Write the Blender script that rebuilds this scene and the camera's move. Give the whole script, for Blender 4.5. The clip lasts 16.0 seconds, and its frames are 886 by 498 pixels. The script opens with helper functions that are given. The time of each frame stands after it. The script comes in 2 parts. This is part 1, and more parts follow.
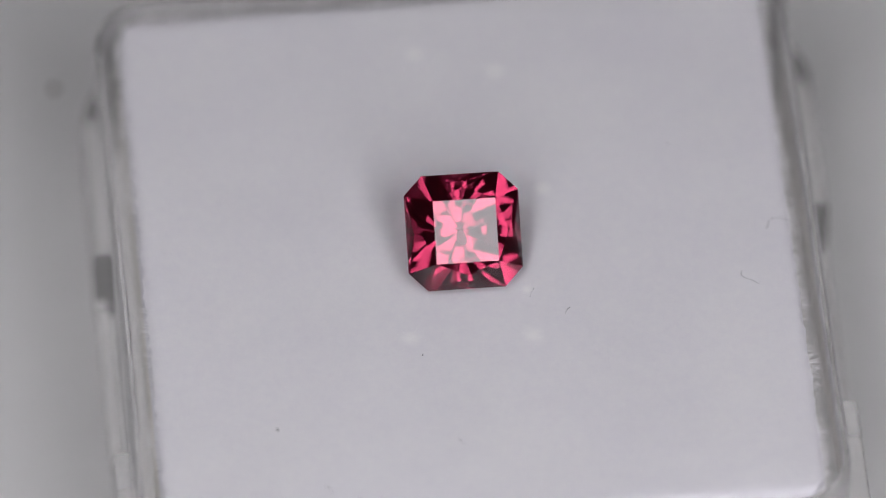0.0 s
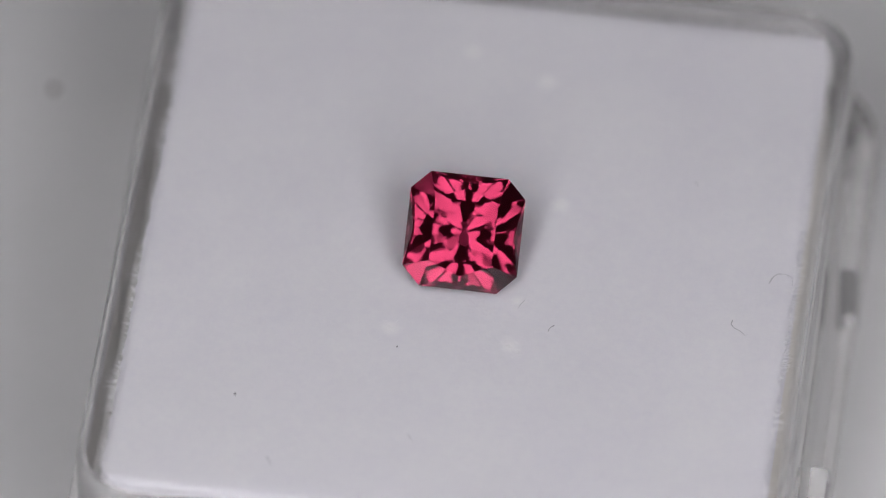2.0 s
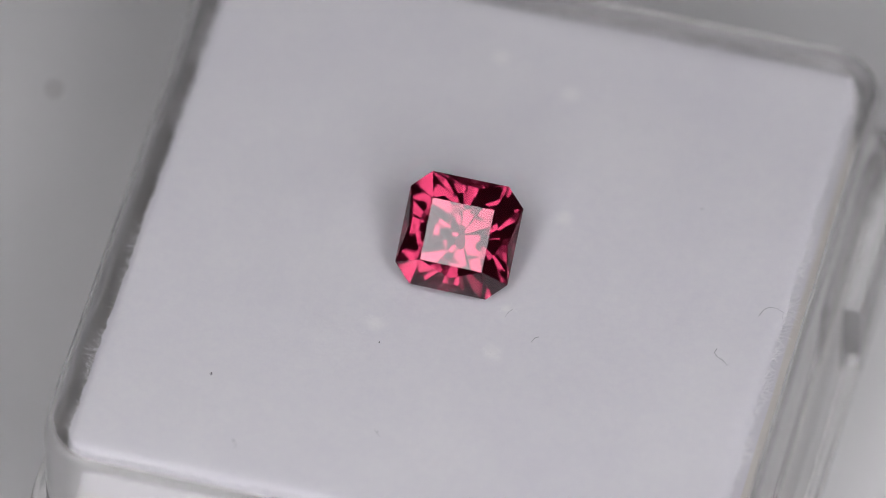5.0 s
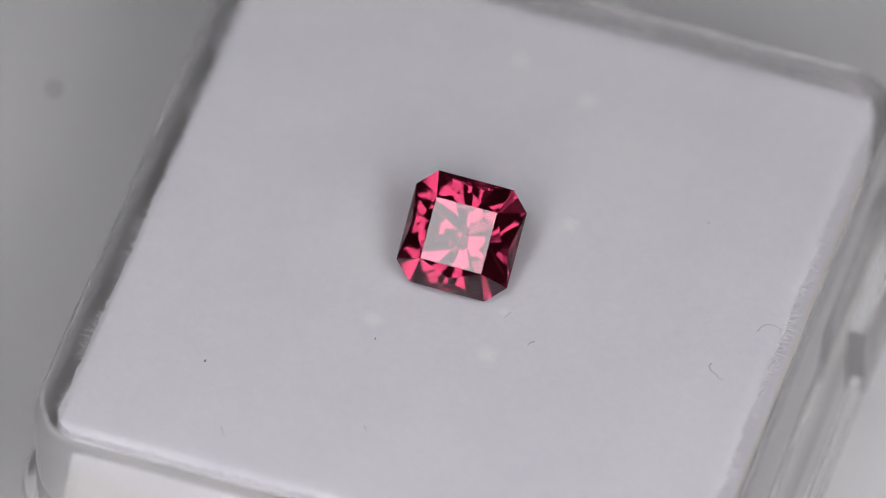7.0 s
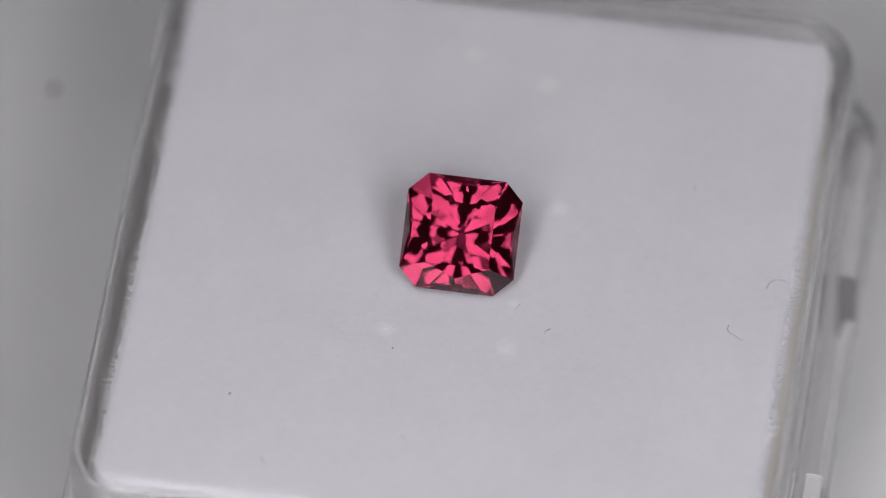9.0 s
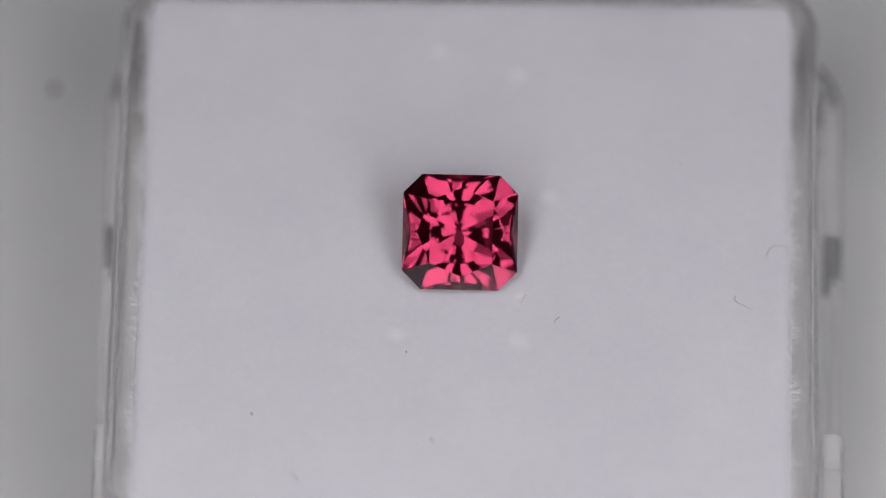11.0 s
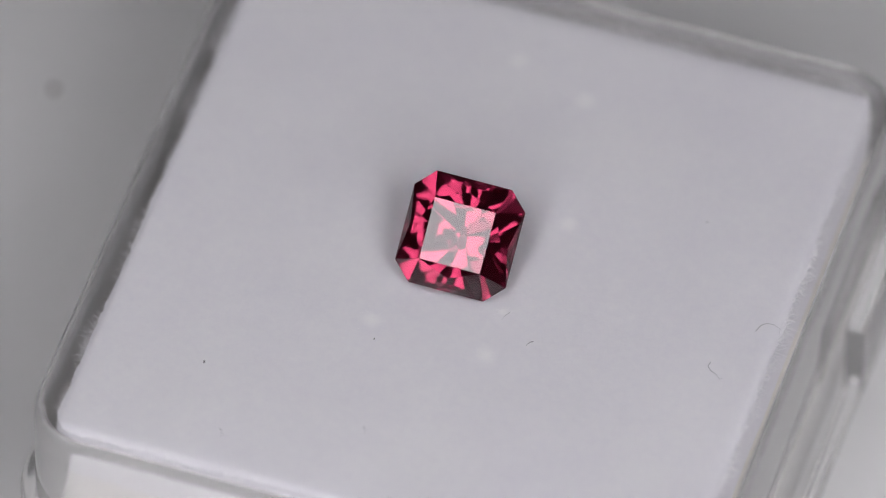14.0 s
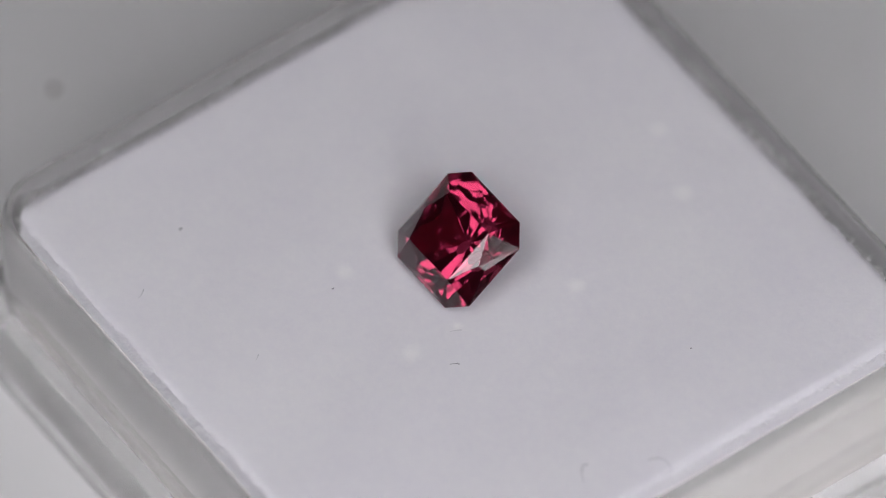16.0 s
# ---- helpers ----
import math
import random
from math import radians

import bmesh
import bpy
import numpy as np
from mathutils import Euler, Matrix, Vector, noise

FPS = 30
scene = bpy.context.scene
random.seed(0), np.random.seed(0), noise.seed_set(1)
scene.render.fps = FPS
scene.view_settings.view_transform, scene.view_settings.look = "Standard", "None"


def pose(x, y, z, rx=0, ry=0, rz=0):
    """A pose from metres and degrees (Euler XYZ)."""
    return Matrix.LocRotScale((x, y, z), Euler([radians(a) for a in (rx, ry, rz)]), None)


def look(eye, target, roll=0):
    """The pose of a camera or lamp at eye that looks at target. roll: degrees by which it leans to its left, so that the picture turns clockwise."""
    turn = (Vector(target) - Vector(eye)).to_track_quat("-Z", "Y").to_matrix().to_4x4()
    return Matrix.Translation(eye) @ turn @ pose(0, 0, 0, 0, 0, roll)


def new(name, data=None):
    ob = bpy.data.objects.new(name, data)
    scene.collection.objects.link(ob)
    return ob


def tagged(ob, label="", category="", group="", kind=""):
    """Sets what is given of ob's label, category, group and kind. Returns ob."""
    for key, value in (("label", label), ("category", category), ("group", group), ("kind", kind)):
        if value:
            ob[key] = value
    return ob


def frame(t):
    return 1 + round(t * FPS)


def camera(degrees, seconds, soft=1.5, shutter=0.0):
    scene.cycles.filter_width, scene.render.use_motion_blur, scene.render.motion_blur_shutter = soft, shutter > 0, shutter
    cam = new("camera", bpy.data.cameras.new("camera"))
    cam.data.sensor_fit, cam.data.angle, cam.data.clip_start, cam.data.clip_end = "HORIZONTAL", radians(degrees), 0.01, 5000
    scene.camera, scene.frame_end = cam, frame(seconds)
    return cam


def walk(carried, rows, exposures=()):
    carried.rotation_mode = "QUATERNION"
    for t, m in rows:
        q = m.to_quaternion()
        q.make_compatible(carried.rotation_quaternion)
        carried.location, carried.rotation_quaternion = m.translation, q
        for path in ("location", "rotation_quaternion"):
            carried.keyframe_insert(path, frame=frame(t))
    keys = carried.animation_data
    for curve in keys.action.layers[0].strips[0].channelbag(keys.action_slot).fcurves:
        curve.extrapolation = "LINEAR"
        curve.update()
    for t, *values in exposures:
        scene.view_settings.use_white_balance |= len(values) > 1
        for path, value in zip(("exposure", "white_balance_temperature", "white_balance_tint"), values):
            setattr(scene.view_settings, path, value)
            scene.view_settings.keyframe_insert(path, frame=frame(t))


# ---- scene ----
U = 0.026                      # the box's unit: 26 mm; the pad is about 30 mm wide
TOP = 0.39 * U                 # height of the pad's surface over the sheet
ELEV = radians(51.7)
EYE = Vector((0, -20 * U * math.cos(ELEV), TOP + 20 * U * math.sin(ELEV)))
AIM = Vector((0, 0, TOP))

cam = camera(4.489, 16.0, soft=1.0)
cam.data.dof.use_dof = True
cam.data.dof.focus_distance = 0.5172
cam.data.dof.aperture_fstop = 20.5
walk(cam, [(0.0, look(EYE, AIM)), (16.0, look(EYE, AIM))], [(0.0, 0.0), (16.0, 0.0)])

# turn of the box in degrees and its shift in units, time by time
TURNS = [
    (0.0, 0.00, 0.0000, 0.0000), (0.5, -9.51, 0.0049, 0.0066), (1.0, -12.87, 0.0070, 0.0036),
    (1.5, -4.26, 0.0036, 0.0014), (2.0, -12.82, 0.0067, 0.0051), (2.5, -21.75, 0.0109, 0.0085),
    (3.0, -15.83, 0.0104, 0.0055), (3.5, -7.19, 0.0019, 0.0014), (4.0, -15.93, -0.0053, 0.0040),
    (4.2, -19.60, -0.0050, 0.0040), (4.65, -24.50, 0.0000, 0.0020), (5.7, -5.50, 0.0040, 0.0010),
    (6.3, -11.20, 0.0055, 0.0000), (6.5, -14.99, 0.0060, -0.0004), (7.0, -23.69, 0.0088, 0.0022),
    (7.5, -32.49, 0.0108, 0.0008), (8.0, -31.07, 0.0066, -0.0015), (8.5, -22.21, 0.0057, 0.0009),
    (9.0, -13.61, 0.0021, 0.0006), (9.2, -9.90, 0.0015, 0.0004), (9.65, -4.80, 0.0000, 0.0005),
    (10.3, -9.50, -0.0020, 0.0010), (10.9, -6.00, -0.0030, 0.0015), (11.3, -9.60, -0.0035, 0.0018),
    (11.5, -12.79, -0.0037, 0.0019), (12.0, -17.80, -0.0003, 0.0017), (12.5, -9.02, -0.0021, -0.0045),
    (13.0, -5.33, -0.0072, -0.0011), (13.5, -14.36, -0.0004, 0.0025), (14.0, -23.49, 0.0062, 0.0020),
    (14.5, -32.45, 0.0104, 0.0003), (15.0, -41.79, 0.0184, 0.0008), (15.5, -50.34, 0.0233, 0.0022),
    (16.0, -59.40, 0.0281, 0.0010),
]
BETA = 5.2
CX, CY = 0.043, -0.008         # middle of the box from the turning point


# ---- light: two panel lamps beside the line of sight in a dim room ----
world = bpy.data.worlds.new("room_air")
world.use_nodes = True
world.node_tree.nodes["Background"].inputs[0].default_value = (0.5, 0.5, 0.53, 1)
world.node_tree.nodes["Background"].inputs[1].default_value = 0.05
scene.world = world
LAMP_POWER = 4.75


# ---- materials ----
class Nodes:
    """A node material under construction."""

    def __init__(self, name):
        self.mat = bpy.data.materials.new(name)
        self.mat.use_nodes = True
        self.tree = self.mat.node_tree
        self.bsdf = self.tree.nodes["Principled BSDF"]
        self.out = self.tree.nodes["Material Output"]
        self.place = self.add("ShaderNodeTexCoord").outputs["Object"]

    def add(self, kind, **values):
        node = self.tree.nodes.new(kind)
        for key, value in values.items():
            node.inputs[key.replace("_", " ")].default_value = value
        return node

    def link(self, a, b):
        self.tree.links.new(a, b)

    def set(self, **values):
        for key, value in values.items():
            self.bsdf.inputs[key.replace("_", " ")].default_value = value
        return self

    def noise(self, scale, detail=4.0, rough=0.6):
        node = self.add("ShaderNodeTexNoise", Scale=scale, Detail=detail, Roughness=rough)
        self.link(self.place, node.inputs["Vector"])
        return node.outputs["Fac"]

    def ramp(self, fac, stops):
        node = self.add("ShaderNodeValToRGB")
        ramp = node.color_ramp
        while len(ramp.elements) < len(stops):
            ramp.elements.new(0.5)
        for element, (at, colour) in zip(ramp.elements, stops):
            element.position, element.color = at, (*colour, 1)
        self.link(fac, node.inputs["Fac"])
        return node.outputs["Color"]

    def mix(self, fac, a, b, blend="MIX"):
        node = self.add("ShaderNodeMix")
        node.data_type, node.blend_type = "RGBA", blend
        for value, slot in ((fac, 0), (a, 6), (b, 7)):
            if isinstance(value, (float, int)):
                node.inputs[slot].default_value = value
            elif isinstance(value, tuple):
                node.inputs[slot].default_value = (*value, 1)
            else:
                self.link(value, node.inputs[slot])
        return node.outputs[2]

    def bump(self, height, strength, distance):
        node = self.add("ShaderNodeBump", Strength=strength, Distance=distance)
        self.link(height, node.inputs["Height"])
        self.link(node.outputs["Normal"], self.bsdf.inputs["Normal"])


# whiter spots in the pad's colour: place from the turning point and radius, in units
WHITE_SPOTS = ((0.139, -0.2075, 0.020), (-0.075, -0.195, 0.019), (-0.011, 0.446, 0.018), (0.131, 0.398, 0.017), (0.188, 0.12, 0.016), (0.138, -0.104, 0.009))


def make_wool(name, low, high, spots=()):
    n = Nodes(name).set(Roughness=0.95, Specular_IOR_Level=0.1)
    soft = n.noise(150.0, 5.0, 0.65)
    fine = n.noise(2600.0, 6.0, 0.75)
    colour = n.mix(0.5, n.ramp(soft, [(0.3, low), (0.7, high)]), n.ramp(fine, [(0.25, low), (0.75, high)]))
    ragged = n.noise(700.0, 4.0, 0.7)
    # the colour goes whiter round each spot, with a ragged edge
    for x, y, size in spots:
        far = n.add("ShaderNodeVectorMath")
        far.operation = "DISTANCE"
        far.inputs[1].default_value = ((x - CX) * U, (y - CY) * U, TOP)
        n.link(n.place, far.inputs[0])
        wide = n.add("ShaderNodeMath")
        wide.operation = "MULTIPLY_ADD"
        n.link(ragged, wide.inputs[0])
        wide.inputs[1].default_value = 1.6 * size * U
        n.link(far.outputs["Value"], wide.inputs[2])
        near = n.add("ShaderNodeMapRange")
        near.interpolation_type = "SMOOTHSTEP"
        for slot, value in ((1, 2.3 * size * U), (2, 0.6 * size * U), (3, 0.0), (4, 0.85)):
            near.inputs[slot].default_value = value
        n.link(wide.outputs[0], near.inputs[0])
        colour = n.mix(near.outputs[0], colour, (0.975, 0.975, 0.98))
    n.link(colour, n.bsdf.inputs["Base Color"])
    n.bump(fine, 0.28, 0.0001)
    return n.mat


def make_plain(name, colour, rough=0.5, metal=0.0):
    n = Nodes(name).set(Roughness=rough, Metallic=metal)
    fac = n.noise(60.0, 5.0)
    n.link(n.mix(fac, tuple(c * 0.9 for c in colour), tuple(min(1, c * 1.1) for c in colour)), n.bsdf.inputs["Base Color"])
    return n.mat


def make_clear(name, tint, rough, ior, clear=0.78):
    n = Nodes(name).set(Base_Color=(*tint, 1), Transmission_Weight=clear, IOR=ior)
    n.link(n.ramp(n.noise(220.0, 5.0), [(0.35, (rough,) * 3), (0.8, (rough * 3,) * 3)]), n.bsdf.inputs["Roughness"])
    return n.mat


def make_gem():
    n = Nodes("pink_red_garnet").set(Base_Color=(0.29, 0.023, 0.062, 1), Transmission_Weight=0.94, IOR=1.76, Roughness=0.0)
    return n.mat


def make_glow(name, colour, power):
    """A diffuser that is a little dimmer along its rim."""
    n = Nodes(name)
    split = n.add("ShaderNodeSeparateXYZ")
    n.link(n.add("ShaderNodeUVMap").outputs["UV"], split.inputs["Vector"])
    sides = []
    for axis in ("X", "Y"):
        fold = n.add("ShaderNodeMath")
        fold.operation = "PINGPONG"
        fold.inputs[1].default_value = 0.5
        n.link(split.outputs[axis], fold.inputs[0])
        sides.append(fold.outputs[0])
    least = n.add("ShaderNodeMath")
    least.operation = "MINIMUM"
    n.link(sides[0], least.inputs[0])
    n.link(sides[1], least.inputs[1])
    fall = n.add("ShaderNodeMapRange")
    fall.interpolation_type = "SMOOTHSTEP"
    for slot, value in ((1, 0.0), (2, 0.2), (3, 0.6 * power), (4, power)):
        fall.inputs[slot].default_value = value
    n.link(least.outputs[0], fall.inputs[0])
    glow = n.add("ShaderNodeEmission", Color=(*colour, 1))
    n.link(fall.outputs[0], glow.inputs["Strength"])
    n.link(glow.outputs[0], n.out.inputs["Surface"])
    return n.mat


WOOL = make_wool("white_wool_pad", (0.83, 0.82, 0.88), (0.92, 0.92, 0.935), WHITE_SPOTS)
WHITER_WOOL = make_wool("whiter_wool", (0.92, 0.92, 0.94), (0.96, 0.96, 0.97))
FOAM = make_wool("cream_foam", (0.78, 0.755, 0.71), (0.88, 0.865, 0.83))
SHEET = make_plain("pale_grey_sheet", (0.78, 0.785, 0.78), 0.7)
WALL = make_plain("grey_room_paint", (0.45, 0.45, 0.45), 0.9)
CLEAR = make_clear("clear_polystyrene", (0.97, 0.97, 0.965), 0.015, 1.49)
CLEARER = make_clear("thin_clear_polystyrene", (0.95, 0.95, 0.945), 0.06, 1.49, 0.86)
GEM = make_gem()
LINT = make_plain("dark_lint", (0.22, 0.22, 0.25), 0.8)
HAIR = make_plain("grey_hair", (0.45, 0.45, 0.48), 0.7)
SPECK = make_plain("brown_dust", (0.03, 0.02, 0.012), 0.8)
PALE = make_plain("pale_dust_ring", (0.80, 0.79, 0.77), 0.8)
BLACK = make_plain("black_lamp_housing", (0.03, 0.03, 0.03), 0.5)
GLOW = make_glow("lamp_diffuser", (1.0, 0.965, 1.015), LAMP_POWER)


# ---- mesh helpers ----
def mesh_of(name, bm, material, smooth=False):
    bmesh.ops.recalc_face_normals(bm, faces=bm.faces)
    data = bpy.data.meshes.new(name)
    bm.to_mesh(data)
    bm.free()
    data.materials.append(material)
    if smooth:
        data.polygons.foreach_set("use_smooth", [True] * len(data.polygons))
    return data


def part(name, bm, material, parent, label="", smooth=False):
    ob = new(name, mesh_of(name, bm, material, smooth))
    ob.parent = parent
    return tagged(ob, label) if label else ob


def thing(name, bm, material, label, category, group="", kind="", smooth=False):
    return tagged(new(name, mesh_of(name, bm, material, smooth)), label, category, group, kind)


def holder(name, label, category, group="", kind=""):
    return tagged(new(name), label, category, group, kind)


def rounded(half, radius, steps=10, straight=0):
    """A square of that half width with round corners, counter-clockwise from the middle of no side; straight: points on each side."""
    out = []
    for k in range(4):
        a0 = k * math.pi / 2
        c, s = math.cos(a0), math.sin(a0)
        mid = half - radius
        px, py = c * mid - s * mid, s * mid + c * mid
        for i in range(steps + 1):
            a = a0 + i / steps * math.pi / 2
            out.append((px + radius * math.cos(a), py + radius * math.sin(a)))
        x0, y0 = out[-1]
        x1, y1 = -s * half - c * mid, c * half - s * mid
        for i in range(1, straight + 1):
            f = i / (straight + 1)
            out.append((x0 + f * (x1 - x0), y0 + f * (y1 - y0)))
    return out


def loft(bm, rings, close=False, cap_start=False, cap_end=False):
    """Faces between rings of points; each ring a list of 3D points of one length."""
    made = [[bm.verts.new(p) for p in ring] for ring in rings]
    pairs = list(zip(made, made[1:])) + ([(made[-1], made[0])] if close else [])
    for a, b in pairs:
        for i in range(len(a)):
            j = (i + 1) % len(a)
            bm.faces.new((a[i], a[j], b[j], b[i]))
    if cap_start:
        bm.faces.new(made[0])
    if cap_end:
        bm.faces.new(made[-1])
    return made


def fibre(bm, points, width):
    """A thin round thread through the points."""
    rings = []
    for i, p in enumerate(points):
        a, b = points[max(0, i - 1)], points[min(len(points) - 1, i + 1)]
        way = (b - a).normalized()
        side = way.cross(Vector((0.1, 0.2, 1))).normalized()
        top = side.cross(way)
        r = width * (1 - 0.75 * i / max(1, len(points) - 1))
        rings.append([p + r * (math.cos(k * 2.0944) * side + math.sin(k * 2.0944) * top) for k in range(3)])
    loft(bm, rings, cap_start=True, cap_end=True)


def slab(bm, x0, x1, y0, y1, z0, z1, bevel=0.0):
    got = bmesh.ops.create_cube(bm, size=1.0, matrix=Matrix.Translation(((x0 + x1) / 2, (y0 + y1) / 2, (z0 + z1) / 2)) @ Matrix.Diagonal((x1 - x0, y1 - y0, z1 - z0, 1)))
    if bevel:
        edges = list({e for v in got["verts"] for e in v.link_edges})
        bmesh.ops.bevel(bm, geom=edges, offset=bevel, segments=3, profile=0.5, affect="EDGES")


# ---- the setting ----
def build_setting():
    bm = bmesh.new()
    slab(bm, -2.0, 2.0, -2.0, 2.0, -0.02, 0.0)
    thing("ground", bm, SHEET, "smooth pale grey sheet under the clear box", "surface", kind="structure")
    for name, x0, x1, y0, y1 in (("wall_north", -2.1, 2.1, 2.0, 2.1), ("wall_south", -2.1, 2.1, -2.1, -2.0), ("wall_east", 2.0, 2.1, -2.0, 2.0), ("wall_west", -2.1, -2.0, -2.0, 2.0)):
        bm = bmesh.new()
        slab(bm, x0, x1, y0, y1, -0.02, 2.2)
        thing(name, bm, WALL, "plain dim grey wall of the room", "wall", kind="structure")
    bm = bmesh.new()
    slab(bm, -2.1, 2.1, -2.1, 2.1, 2.2, 2.3)
    thing("ceiling", bm, WALL, "plain dim grey ceiling of the room", "ceiling", kind="structure")


LAMP_FAR = 0.17                # from the gem to the lamps, along the line of sight


def build_panel_lamp(x0, x1, y0, y1):
    """A flat lamp beside the line of sight; x and y across it, as shares of its distance."""
    lamp = holder("panel_lamp", "flat white panel lamp with a black frame on a stand", "lamp", "panel lamps beside the lens")
    place = look(AIM + (EYE - AIM).normalized() * LAMP_FAR, AIM)
    x0, x1, y0, y1 = (v * LAMP_FAR for v in (x0, x1, y0, y1))
    bm = bmesh.new()
    uv = bm.loops.layers.uv.new("uv")
    front = [bm.verts.new(v) for v in ((x0, y0, 0), (x1, y0, 0), (x1, y1, 0), (x0, y1, 0))]
    back = [bm.verts.new(v.co + Vector((0, 0, 0.002))) for v in front]
    for k in range(4):
        bm.faces.new((front[k], back[k], back[k - 3], front[k - 3]))
    for face in (bm.faces.new(front), bm.faces.new(back)):
        for loop, at in zip(face.loops, ((0, 0), (1, 0), (1, 1), (0, 1))):
            loop[uv].uv = at
    bm.transform(place)
    part("diffuser", bm, GLOW, lamp, "glowing white diffuser")
    rim = 0.004
    bm = bmesh.new()
    slab(bm, x0 - rim, x1 + rim, y0 - rim, y1 + rim, 0.004, 0.018, 0.002)
    bm.transform(place)
    part("housing", bm, BLACK, lamp, "black housing")
    foot = place @ Vector(((x0 + x1) / 2, y0 + 0.02, 0.022))
    bm = bmesh.new()
    loft(bm, [[(foot.x + 0.005 * math.cos(k * 0.5236), foot.y + 0.005 * math.sin(k * 0.5236), h) for k in range(12)] for h in (0.008, foot.z)], cap_start=True, cap_end=True)
    part("pole", bm, BLACK, lamp)
    bm = bmesh.new()
    loft(bm, [[(foot.x + r * math.cos(k * 0.19635), foot.y + r * math.sin(k * 0.19635), h) for k in range(32)] for r, h in ((0.03, 0.0), (0.03, 0.006), (0.027, 0.010))], cap_start=True, cap_end=True)
    part("base_plate", bm, BLACK, lamp)


# ---- the box, its pad, the gem: all in the box's frame, z = 0 at its base ----
def build_box():
    box = holder("gem_box", "open clear plastic gem box with rounded corners on a grey sheet", "box")
    z = lambda v: (0.39 + v) * U
    profile = [(0.621, -0.388, 0.102), (0.626, -0.38, 0.105), (0.626, -0.2, 0.105), (0.625, -0.012, 0.105), (0.621, 0.008, 0.104), (0.6155, 0.014, 0.10),
               (0.610, 0.010, 0.098), (0.607, -0.004, 0.096), (0.606, -0.02, 0.095), (0.607, -0.345, 0.09), (0.585, -0.36, 0.075)]
    bm = bmesh.new()
    loft(bm, [[(x * U, y * U, z(h)) for x, y in rounded(half, radius, 12)] for half, h, radius in profile], cap_start=True, cap_end=True)
    shell = part("shell", bm, CLEAR, box, smooth=True)
    shell.data.set_sharp_from_angle(angle=radians(40))
    shell.visible_shadow = False
    # two ledges run round the front and the back, with a gap in the middle of each side
    section = [(0.630, -0.386), (0.658, -0.388), (0.665, -0.380), (0.664, -0.225), (0.659, -0.213), (0.650, -0.209), (0.629, -0.209)]
    for turned, stop in ((1, -0.235), (-1, -0.215)):
        rows = []
        for half, h in section:
            radius = 0.105 + (half - 0.62)
            mid = half - radius
            line = [(-half, stop), (-half, (stop - mid) / 2)]
            line += [(-mid - radius * math.cos(k / 12 * math.pi / 2), -mid - radius * math.sin(k / 12 * math.pi / 2)) for k in range(13)]
            line += [(-x, y) for x, y in reversed(line)]
            rows.append([(x * turned * U + 0.010 * U, y * turned * U, z(h)) for x, y in line])
        bm = bmesh.new()
        loft(bm, [list(ring) for ring in zip(*rows)], cap_start=True, cap_end=True)
        ledge = part("ledge", bm, CLEARER, box, "clear plastic ledge", smooth=True)
        ledge.data.set_sharp_from_angle(angle=radians(40))
        ledge.visible_shadow = False
    for side in (-1, 1):
        bm = bmesh.new()
        x0, x1 = sorted((side * 0.642 * U + 0.010 * U, side * 0.664 * U + 0.010 * U))
        slab(bm, x0, x1, -0.232 * U, 0.212 * U, z(-0.387), z(-0.33), 0.006 * U)
        skirt = part("side_skirt", bm, CLEARER, box, "low clear plastic skirt")
        skirt.visible_shadow = False
    return box


PAD = 0.575


def lie(y):
    """The pad's own stretch and shift along y, in units."""
    return y * 1.012 - 0.002


def lay(x):
    """The pad's own stretch and shift along x, in units."""
    return x * 1.001 - 0.0005


def pad_height(x, y):
    """Height of the pad's surface over its rim level, in units, from the pad's middle."""
    h = 0.0035 * noise.noise((x * 5, y * 5, 0.3)) + 0.0018 * noise.noise((x * 17, y * 17, 1.7))
    edge = PAD - max(abs(x), abs(y))
    if edge < 0.016:
        h -= 0.008 * (1 - max(0.0, edge) / 0.016) ** 2.2
    gx, gy = x + CX - GEM_AT.x, y + CY - GEM_AT.y
    return h - 0.006 * math.exp(-(gx * gx + gy * gy) / 0.006)


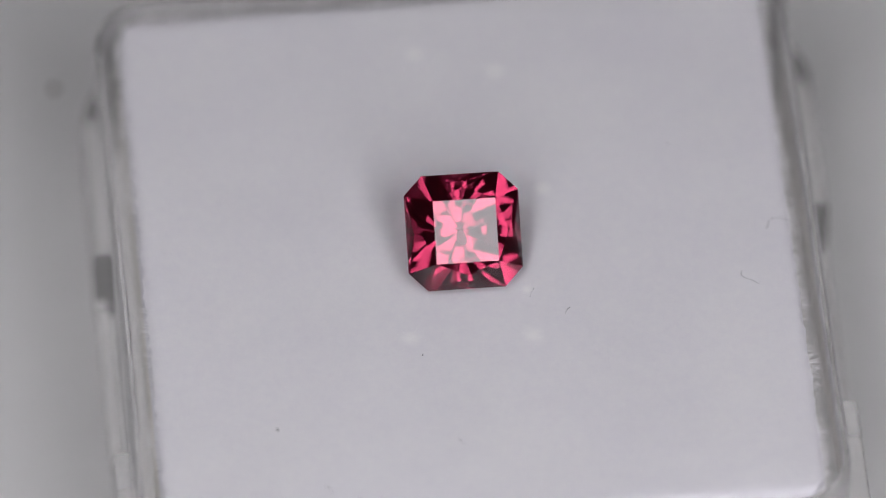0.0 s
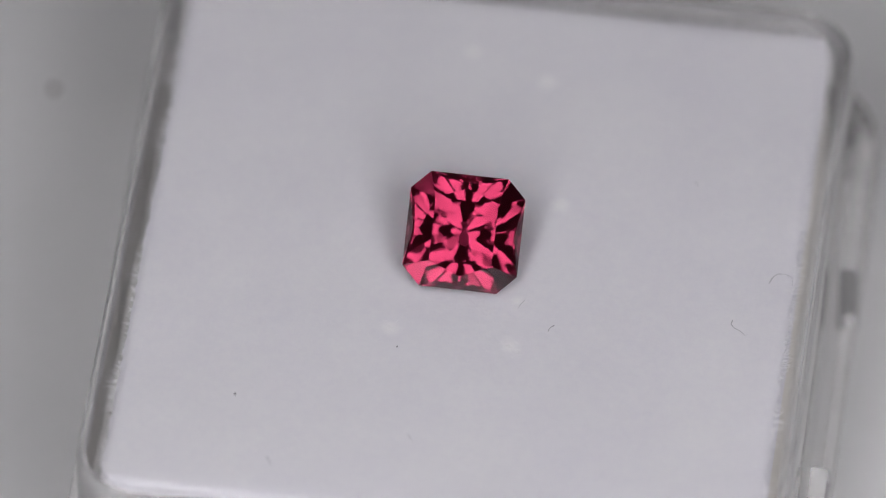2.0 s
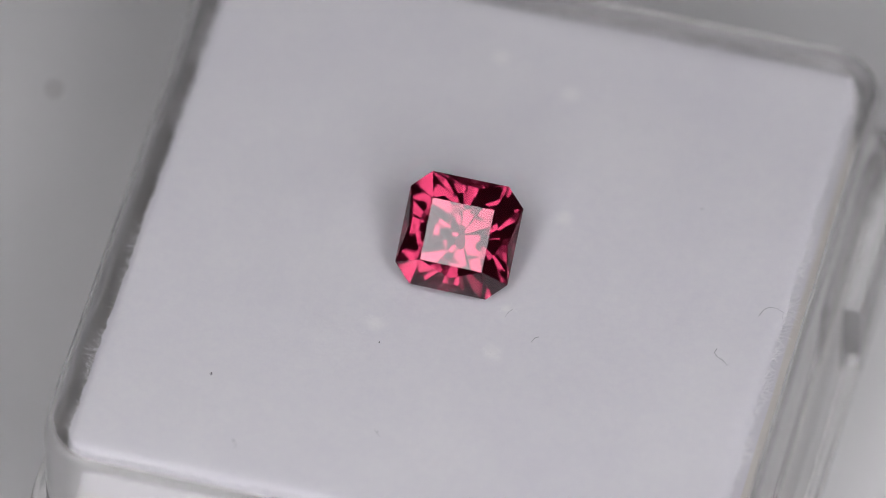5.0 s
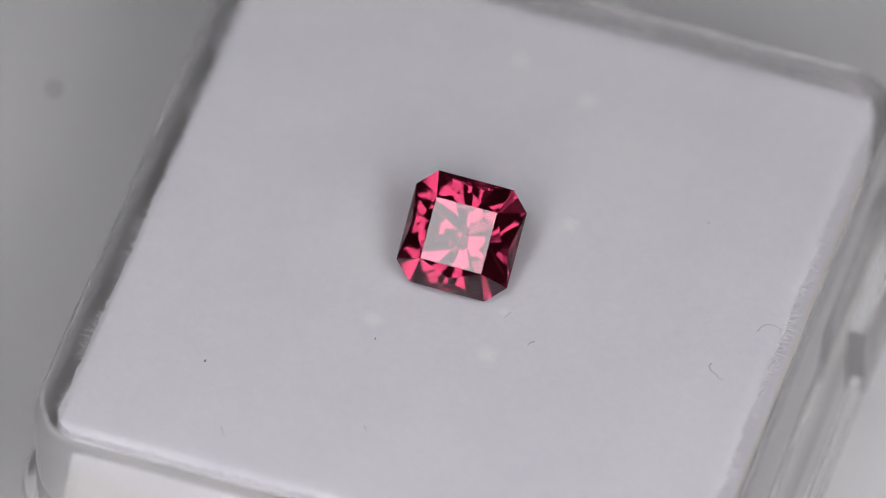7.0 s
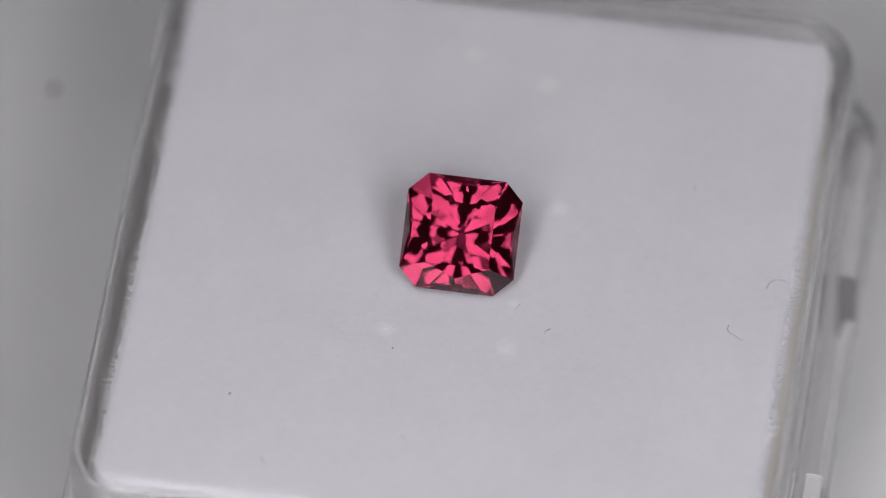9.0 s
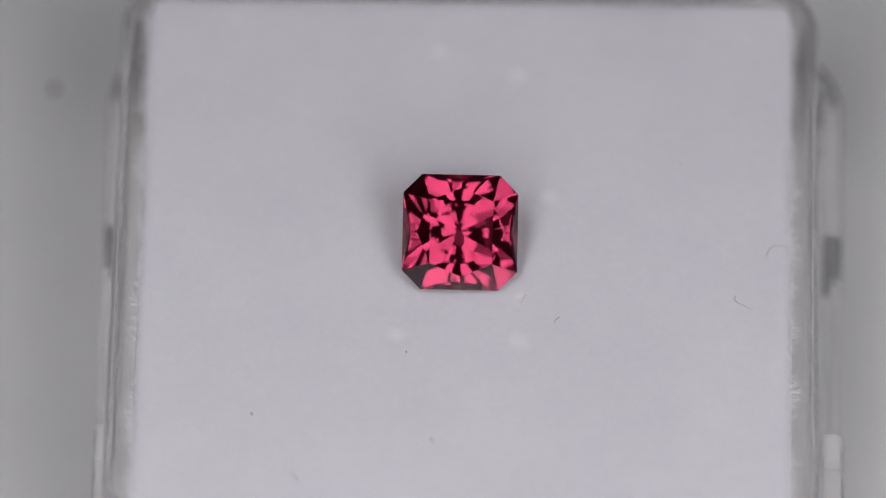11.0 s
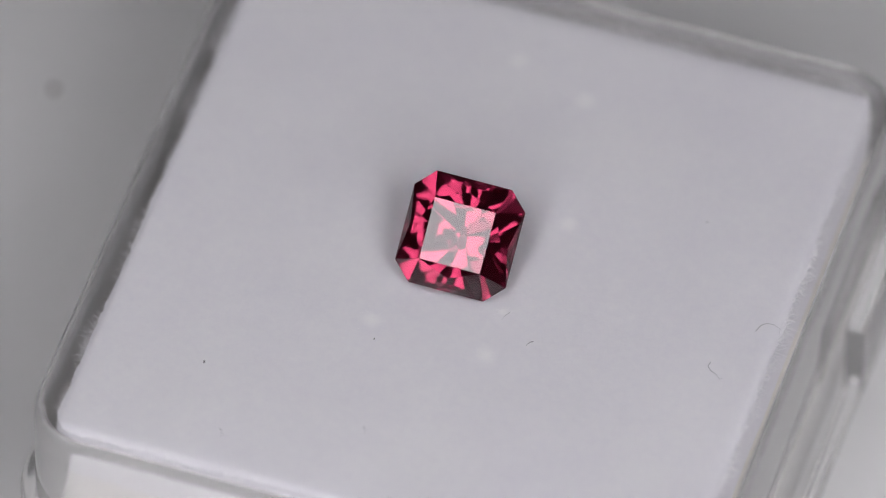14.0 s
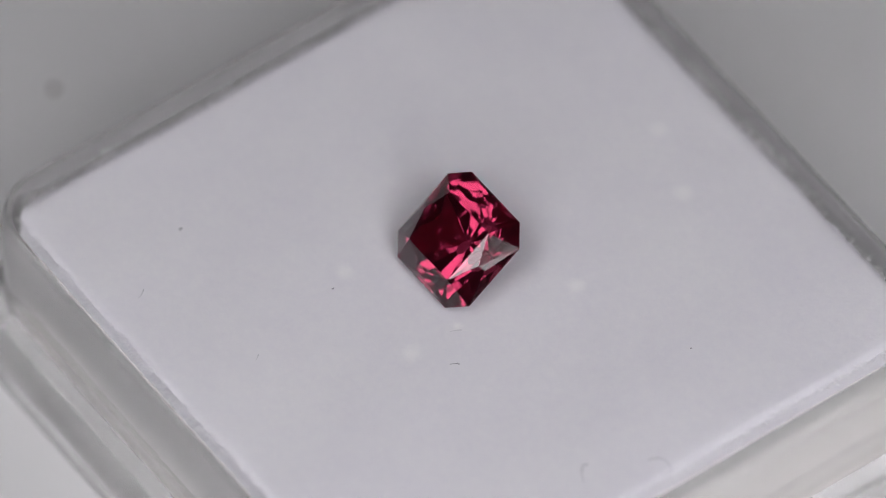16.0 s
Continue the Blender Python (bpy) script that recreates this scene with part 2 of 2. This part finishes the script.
def build_pad():
    pad = holder("wool_pad", "white fluffy wool pad filling the clear box", "pad")
    bm = bmesh.new()
    z = lambda v: (0.39 + v) * U
    loop = rounded(1.0, 0.07, 8, 110)
    # rings shrink to the middle, each follows the wobbly edge
    rings = [[(lay(x * PAD * k) * U, lie(y * PAD * k) * U, z(h + 0.015 * noise.noise((x * 4, y * 4, 2.0)))) for x, y in loop] for k, h in ((1.002, -0.125), (1.006, -0.08), (1.003, -0.04), (1.000, -0.018))]
    scales = [1.0, 0.994, 0.986, 0.975, 0.95] + [0.95 - 0.0125 * k for k in range(1, 75)] + [0.008]
    for s in scales:
        ring = []
        for x, y in loop:
            wob = 1 + (0.006 * noise.noise((x * 8, y * 8, 8.0)) + 0.009 * noise.noise((x * 33, y * 33, 5.0)) + 0.004 * noise.noise((x * 90, y * 90, 1.0))) * max(0.0, (s - 0.95) / 0.05)
            px, py = x * PAD * s * wob, y * PAD * s * wob
            ring.append((lay(px) * U, lie(py) * U, z(pad_height(px, py))))
        rings.append(ring)
    loft(bm, rings, cap_start=True, cap_end=True)
    body = part("pad_body", bm, WOOL, pad, smooth=True)
    body.data.set_sharp_from_angle(angle=radians(50))
    bm = bmesh.new()
    loft(bm, [[(lay(x * s) * U, lie(y * s) * U, z(h)) for x, y in rounded(1.0, 0.07, 6, 4)] for s, h in ((0.577, -0.342), (0.578, -0.2), (0.576, -0.10))], cap_start=True, cap_end=True)
    part("foam_base", bm, FOAM, pad, "cream foam under the wool")
    rng = random.Random(5)
    bm = bmesh.new()
    for _ in range(3600):
        k = rng.random() * len(loop)
        x, y = loop[int(k)]
        x2, y2 = loop[(int(k) + 1) % len(loop)]
        f = rng.random()
        x, y = x + f * (x2 - x), y + f * (y2 - y)
        out = Vector((x, y, 0)).normalized()
        if max(abs(x), abs(y)) > 0.99:
            out = Vector((x if abs(x) > abs(y) else 0, y if abs(y) > abs(x) else 0, 0)).normalized()
        start = Vector((lay(x * PAD * 0.988) * U, lie(y * PAD * 0.988) * U, z(-0.006 - 0.012 * rng.random())))
        lean = Vector((rng.uniform(-1, 1), rng.uniform(-1, 1), rng.uniform(-0.2, 0.7)))
        length = rng.uniform(0.006, 0.027) * U * (0.5 + 0.9 * max(0.0, 0.5 + noise.noise((x * 7, y * 7, 3.3))))
        mid = start + (out + 0.5 * lean).normalized() * length * 0.6
        fibre(bm, [start, mid, mid + (out + 1.2 * lean).normalized() * length * 0.5], 0.0005 * U)
    tagged(part("fringe", bm, WHITER_WOOL, pad, "loose white fibres along the edge"), kind="stuff")
    # short whiter fibres that lie on the surface at each spot
    for tx, ty, size in WHITE_SPOTS:
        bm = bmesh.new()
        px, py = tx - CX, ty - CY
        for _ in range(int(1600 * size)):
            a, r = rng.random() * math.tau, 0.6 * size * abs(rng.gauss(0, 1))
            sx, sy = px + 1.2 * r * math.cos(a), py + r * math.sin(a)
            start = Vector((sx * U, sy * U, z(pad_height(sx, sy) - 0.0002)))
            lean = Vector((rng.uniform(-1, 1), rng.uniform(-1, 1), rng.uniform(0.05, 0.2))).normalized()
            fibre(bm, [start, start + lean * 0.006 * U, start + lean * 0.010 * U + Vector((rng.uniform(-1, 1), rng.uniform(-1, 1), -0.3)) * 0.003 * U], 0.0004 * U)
        part("fibre_patch", bm, WHITER_WOOL, pad, "small patch of whiter fibres")
    return pad


GEM_AT = Vector((0.0338, -0.0259, 0.0791))
GEM_N = Vector((0.0644, -0.6123, 0.788)).normalized()
GEM_X = Vector((0.9965, 0.0469, -0.0697))


PAVILION = [(-13.31, 41.66, "culet", -0.1098), (13.31, 41.66, "culet", -0.1098), (45, 41.84, "culet", -0.1098), (0, 42.09, "culet", -0.1098),
            (45, 48.4, "corner", -0.0214), (22.03, 52.24, "corner", -0.0292), (67.97, 52.24, "corner", -0.0292),
            (0, 52.79, "side", -0.0031), (-4.56, 44.0, "side", -0.0287), (4.56, 44.0, "side", -0.0287)]


def gem_matrix():
    ax = (GEM_X - GEM_N * GEM_X.dot(GEM_N)).normalized()
    ay = GEM_N.cross(ax)
    m = Matrix((ax, ay, GEM_N)).transposed().to_4x4()
    m.translation = Vector(((GEM_AT.x - CX) * U, (GEM_AT.y - CY) * U, (0.39 + GEM_AT.z) * U))
    return m


def build_gem():
    """A square stone with cut corners, cut from a block facet by facet: table, crown, girdle, pavilion."""
    half, cut, table, crown, girdle = 0.1016, 0.0686, 0.0556, 0.0370, 0.003
    corner = (half + cut) / math.sqrt(2)
    facets = [("table", Vector((0, 0, 1)), Vector((0, 0, crown)))]

    def facet_through(name, *three):
        p, q, r = (Vector(v) for v in three)
        n = (q - p).cross(r - p).normalized()
        facets.append((name, n if n.z > 0 else -n, p))

    for k in range(4):
        c, s = ((1, 0), (0, 1), (-1, 0), (0, -1))[k]
        at = lambda x, y, h: (c * x - s * y, s * x + c * y, h)
        for m in (1, -1):
            facet_through("crown_facet", at(table, m * table, crown), at(half, m * cut, 0), at(0.078, 0, 0.0263))
            facet_through("crown_facet", at(half, m * cut, 0), at(0.078, 0, 0.0263), at(0.0893, 0, 0.0170))
        facet_through("crown_facet", at(table, table, crown), at(table, -table, crown), at(0.078, 0, 0.0263))
        facet_through("crown_facet", at(half, cut, 0), at(half, -cut, 0), at(0.0893, 0, 0.0170))
        facet_through("crown_facet", at(table, table, crown), at(half, cut, 0), at(cut, half, 0))
        facets.append(("girdle_facet", Vector((c, s, 0)), Vector((c * half, s * half, 0))))
        facets.append(("girdle_facet", Vector((c - s, s + c, 0)).normalized(), Vector(at(half, cut, 0))))
        # pavilion tiers: turn from the side, slope, and a point that the facet passes
        for turn, slope, r, h in PAVILION:
            a, t = radians(90 * k + turn), radians(slope)
            n = Vector((math.sin(t) * math.cos(a), math.sin(t) * math.sin(a), -math.cos(t)))
            r = {"culet": 0.0, "side": half, "corner": corner}[r]
            facets.append(("pavilion_facet", n, Vector((r * math.cos(a), r * math.sin(a), h))))
    bm = bmesh.new()
    bmesh.ops.create_cube(bm, size=0.3 * U)
    for name, n, p in facets:
        got = bmesh.ops.bisect_plane(bm, geom=bm.verts[:] + bm.edges[:] + bm.faces[:], dist=1e-9, plane_co=p * U, plane_no=n, clear_outer=True)
        rim = [e for e in bm.edges if len(e.link_faces) == 1]
        if rim:
            bmesh.ops.contextual_create(bm, geom=rim)
    bmesh.ops.remove_doubles(bm, verts=bm.verts, dist=2e-6)
    bmesh.ops.dissolve_limit(bm, angle_limit=radians(0.3), verts=bm.verts, edges=bm.edges)
    bmesh.ops.recalc_face_normals(bm, faces=bm.faces)
    stone = holder("gemstone", "pink red square faceted gemstone leaning on a white wool pad", "gemstone")
    for face in bm.faces:
        name = max(facets, key=lambda f: f[1].dot(face.normal))[0]
        data = bpy.data.meshes.new(name)
        data.from_pydata([v.co[:] for v in face.verts], [], [list(range(len(face.verts)))])
        data.materials.append(GEM)
        new(name, data).parent = stone
    bm.free()
    return stone


# ---- lint on the pad ----
def pad_point(x, y, lift):
    px, py = x - CX, y - CY
    return Vector((px * U, py * U, (0.39 + pad_height(px, py) + lift) * U))


def build_lint():
    made = []
    curls = [
        ("lint_fibre", [(0.575, -0.007), (0.580, 0.008), (0.589, 0.016), (0.602, 0.017), (0.614, 0.014), (0.616, -0.001)], 0.0008, HAIR, "thin curled grey fibre on the white pad"),
        ("lint_fibre", [(0.521, -0.099), (0.519, -0.108), (0.526, -0.116), (0.538, -0.122), (0.547, -0.131), (0.551, -0.127)], 0.0010, HAIR, "thin grey wavy fibre on the white pad"),
        ("lint_fibre", [(0.211, -0.151), (0.207, -0.154), (0.203, -0.160), (0.202, -0.166)], 0.0008, LINT, "tiny dark bent fibre on the white pad"),
        ("lint_fibre", [(-0.250, -0.505), (-0.243, -0.514), (-0.240, -0.524)], 0.0008, HAIR, "tiny straight grey fibre on the white pad"),
        ("lint_fibre", [(-0.012, -0.425), (-0.007, -0.431), (-0.003, -0.439)], 0.0007, HAIR, "tiny straight grey fibre on the white pad"),
        ("lint_fibre", [(0.152, -0.103), (0.146, -0.112), (0.143, -0.122)], 0.0006, HAIR, "tiny straight grey fibre beside the gemstone"),
    ]
    for name, path, width, material, label in curls:
        bm = bmesh.new()
        fibre(bm, [pad_point(x, y, 0.002) for x, y in path], width * U)
        made.append(thing(name, bm, material, label, "lint", "lint on the pad"))
    for x, y, size in ((-0.3244, -0.3741, 0.0024), (-0.057, -0.233, 0.0016), (0.421, 0.199, 0.0014)):
        bm = bmesh.new()
        bmesh.ops.create_icosphere(bm, subdivisions=2, radius=1.0)
        at = pad_point(x, y, size * 0.3)
        for v in bm.verts:
            r = 1 + 0.5 * noise.noise(v.co * 1.7 + Vector((x * 30, y * 30, 0)))
            v.co = at + Vector((v.co.x * 0.7, v.co.y * 1.3, v.co.z * 0.6)) * r * size * U
        made.append(thing("dust_speck", bm, LINT, "tiny dark speck of dust on the white pad", "speck", "specks on the pad"))
    return made


def build_camera_dust():
    # stands in for dust in the camera; the spot is added on the sheet
    speck = holder("camera_dust", "small brown spot with a pale ring, stand-in for dust in the camera", "speck")
    x, y = -0.713 * U, 0.682 * U
    bm = bmesh.new()
    loft(bm, [[(x + r * U * math.cos(k * 0.2618) * (1 + 0.1 * math.sin(3 * k)), y + r * U * 1.25 * math.sin(k * 0.2618), h * U) for k in range(24)] for r, h in ((0.0075, 0.0), (0.0065, 0.002), (0.002, 0.003))], cap_start=True, cap_end=True)
    part("dot", bm, SPECK, speck)
    bm = bmesh.new()
    loft(bm, [[(x + r * U * math.cos(k * 0.2618), y + r * U * 1.25 * math.sin(k * 0.2618), h * U) for k in range(24)] for r, h in ((0.009, 0.0), (0.010, 0.0012), (0.012, 0.0012), (0.0135, 0.0))], close=True)
    part("ring", bm, PALE, speck, "pale thin ring")


# ---- movement ----
def box_pose(turn, sx, sy):
    m = Matrix.Translation((sx * U, sy * U, 0)) @ pose(0, 0, 0, 0, 0, turn + BETA)
    return m @ Matrix.Translation((CX * U, CY * U, 0))


def motions():
    for ob in RIDERS:
        walk(ob, [(t, box_pose(turn, sx, sy)) for t, turn, sx, sy in TURNS])
    on = gem_matrix()
    walk(gem, [(t, box_pose(turn, sx, sy) @ on) for t, turn, sx, sy in TURNS])


build_setting()
build_panel_lamp(0.176, 0.630, -0.55, 0.30)
build_panel_lamp(-0.445, -0.143, -0.55, 0.70)
build_camera_dust()
RIDERS = [build_box(), build_pad()]
gem = build_gem()
RIDERS += build_lint()
motions()
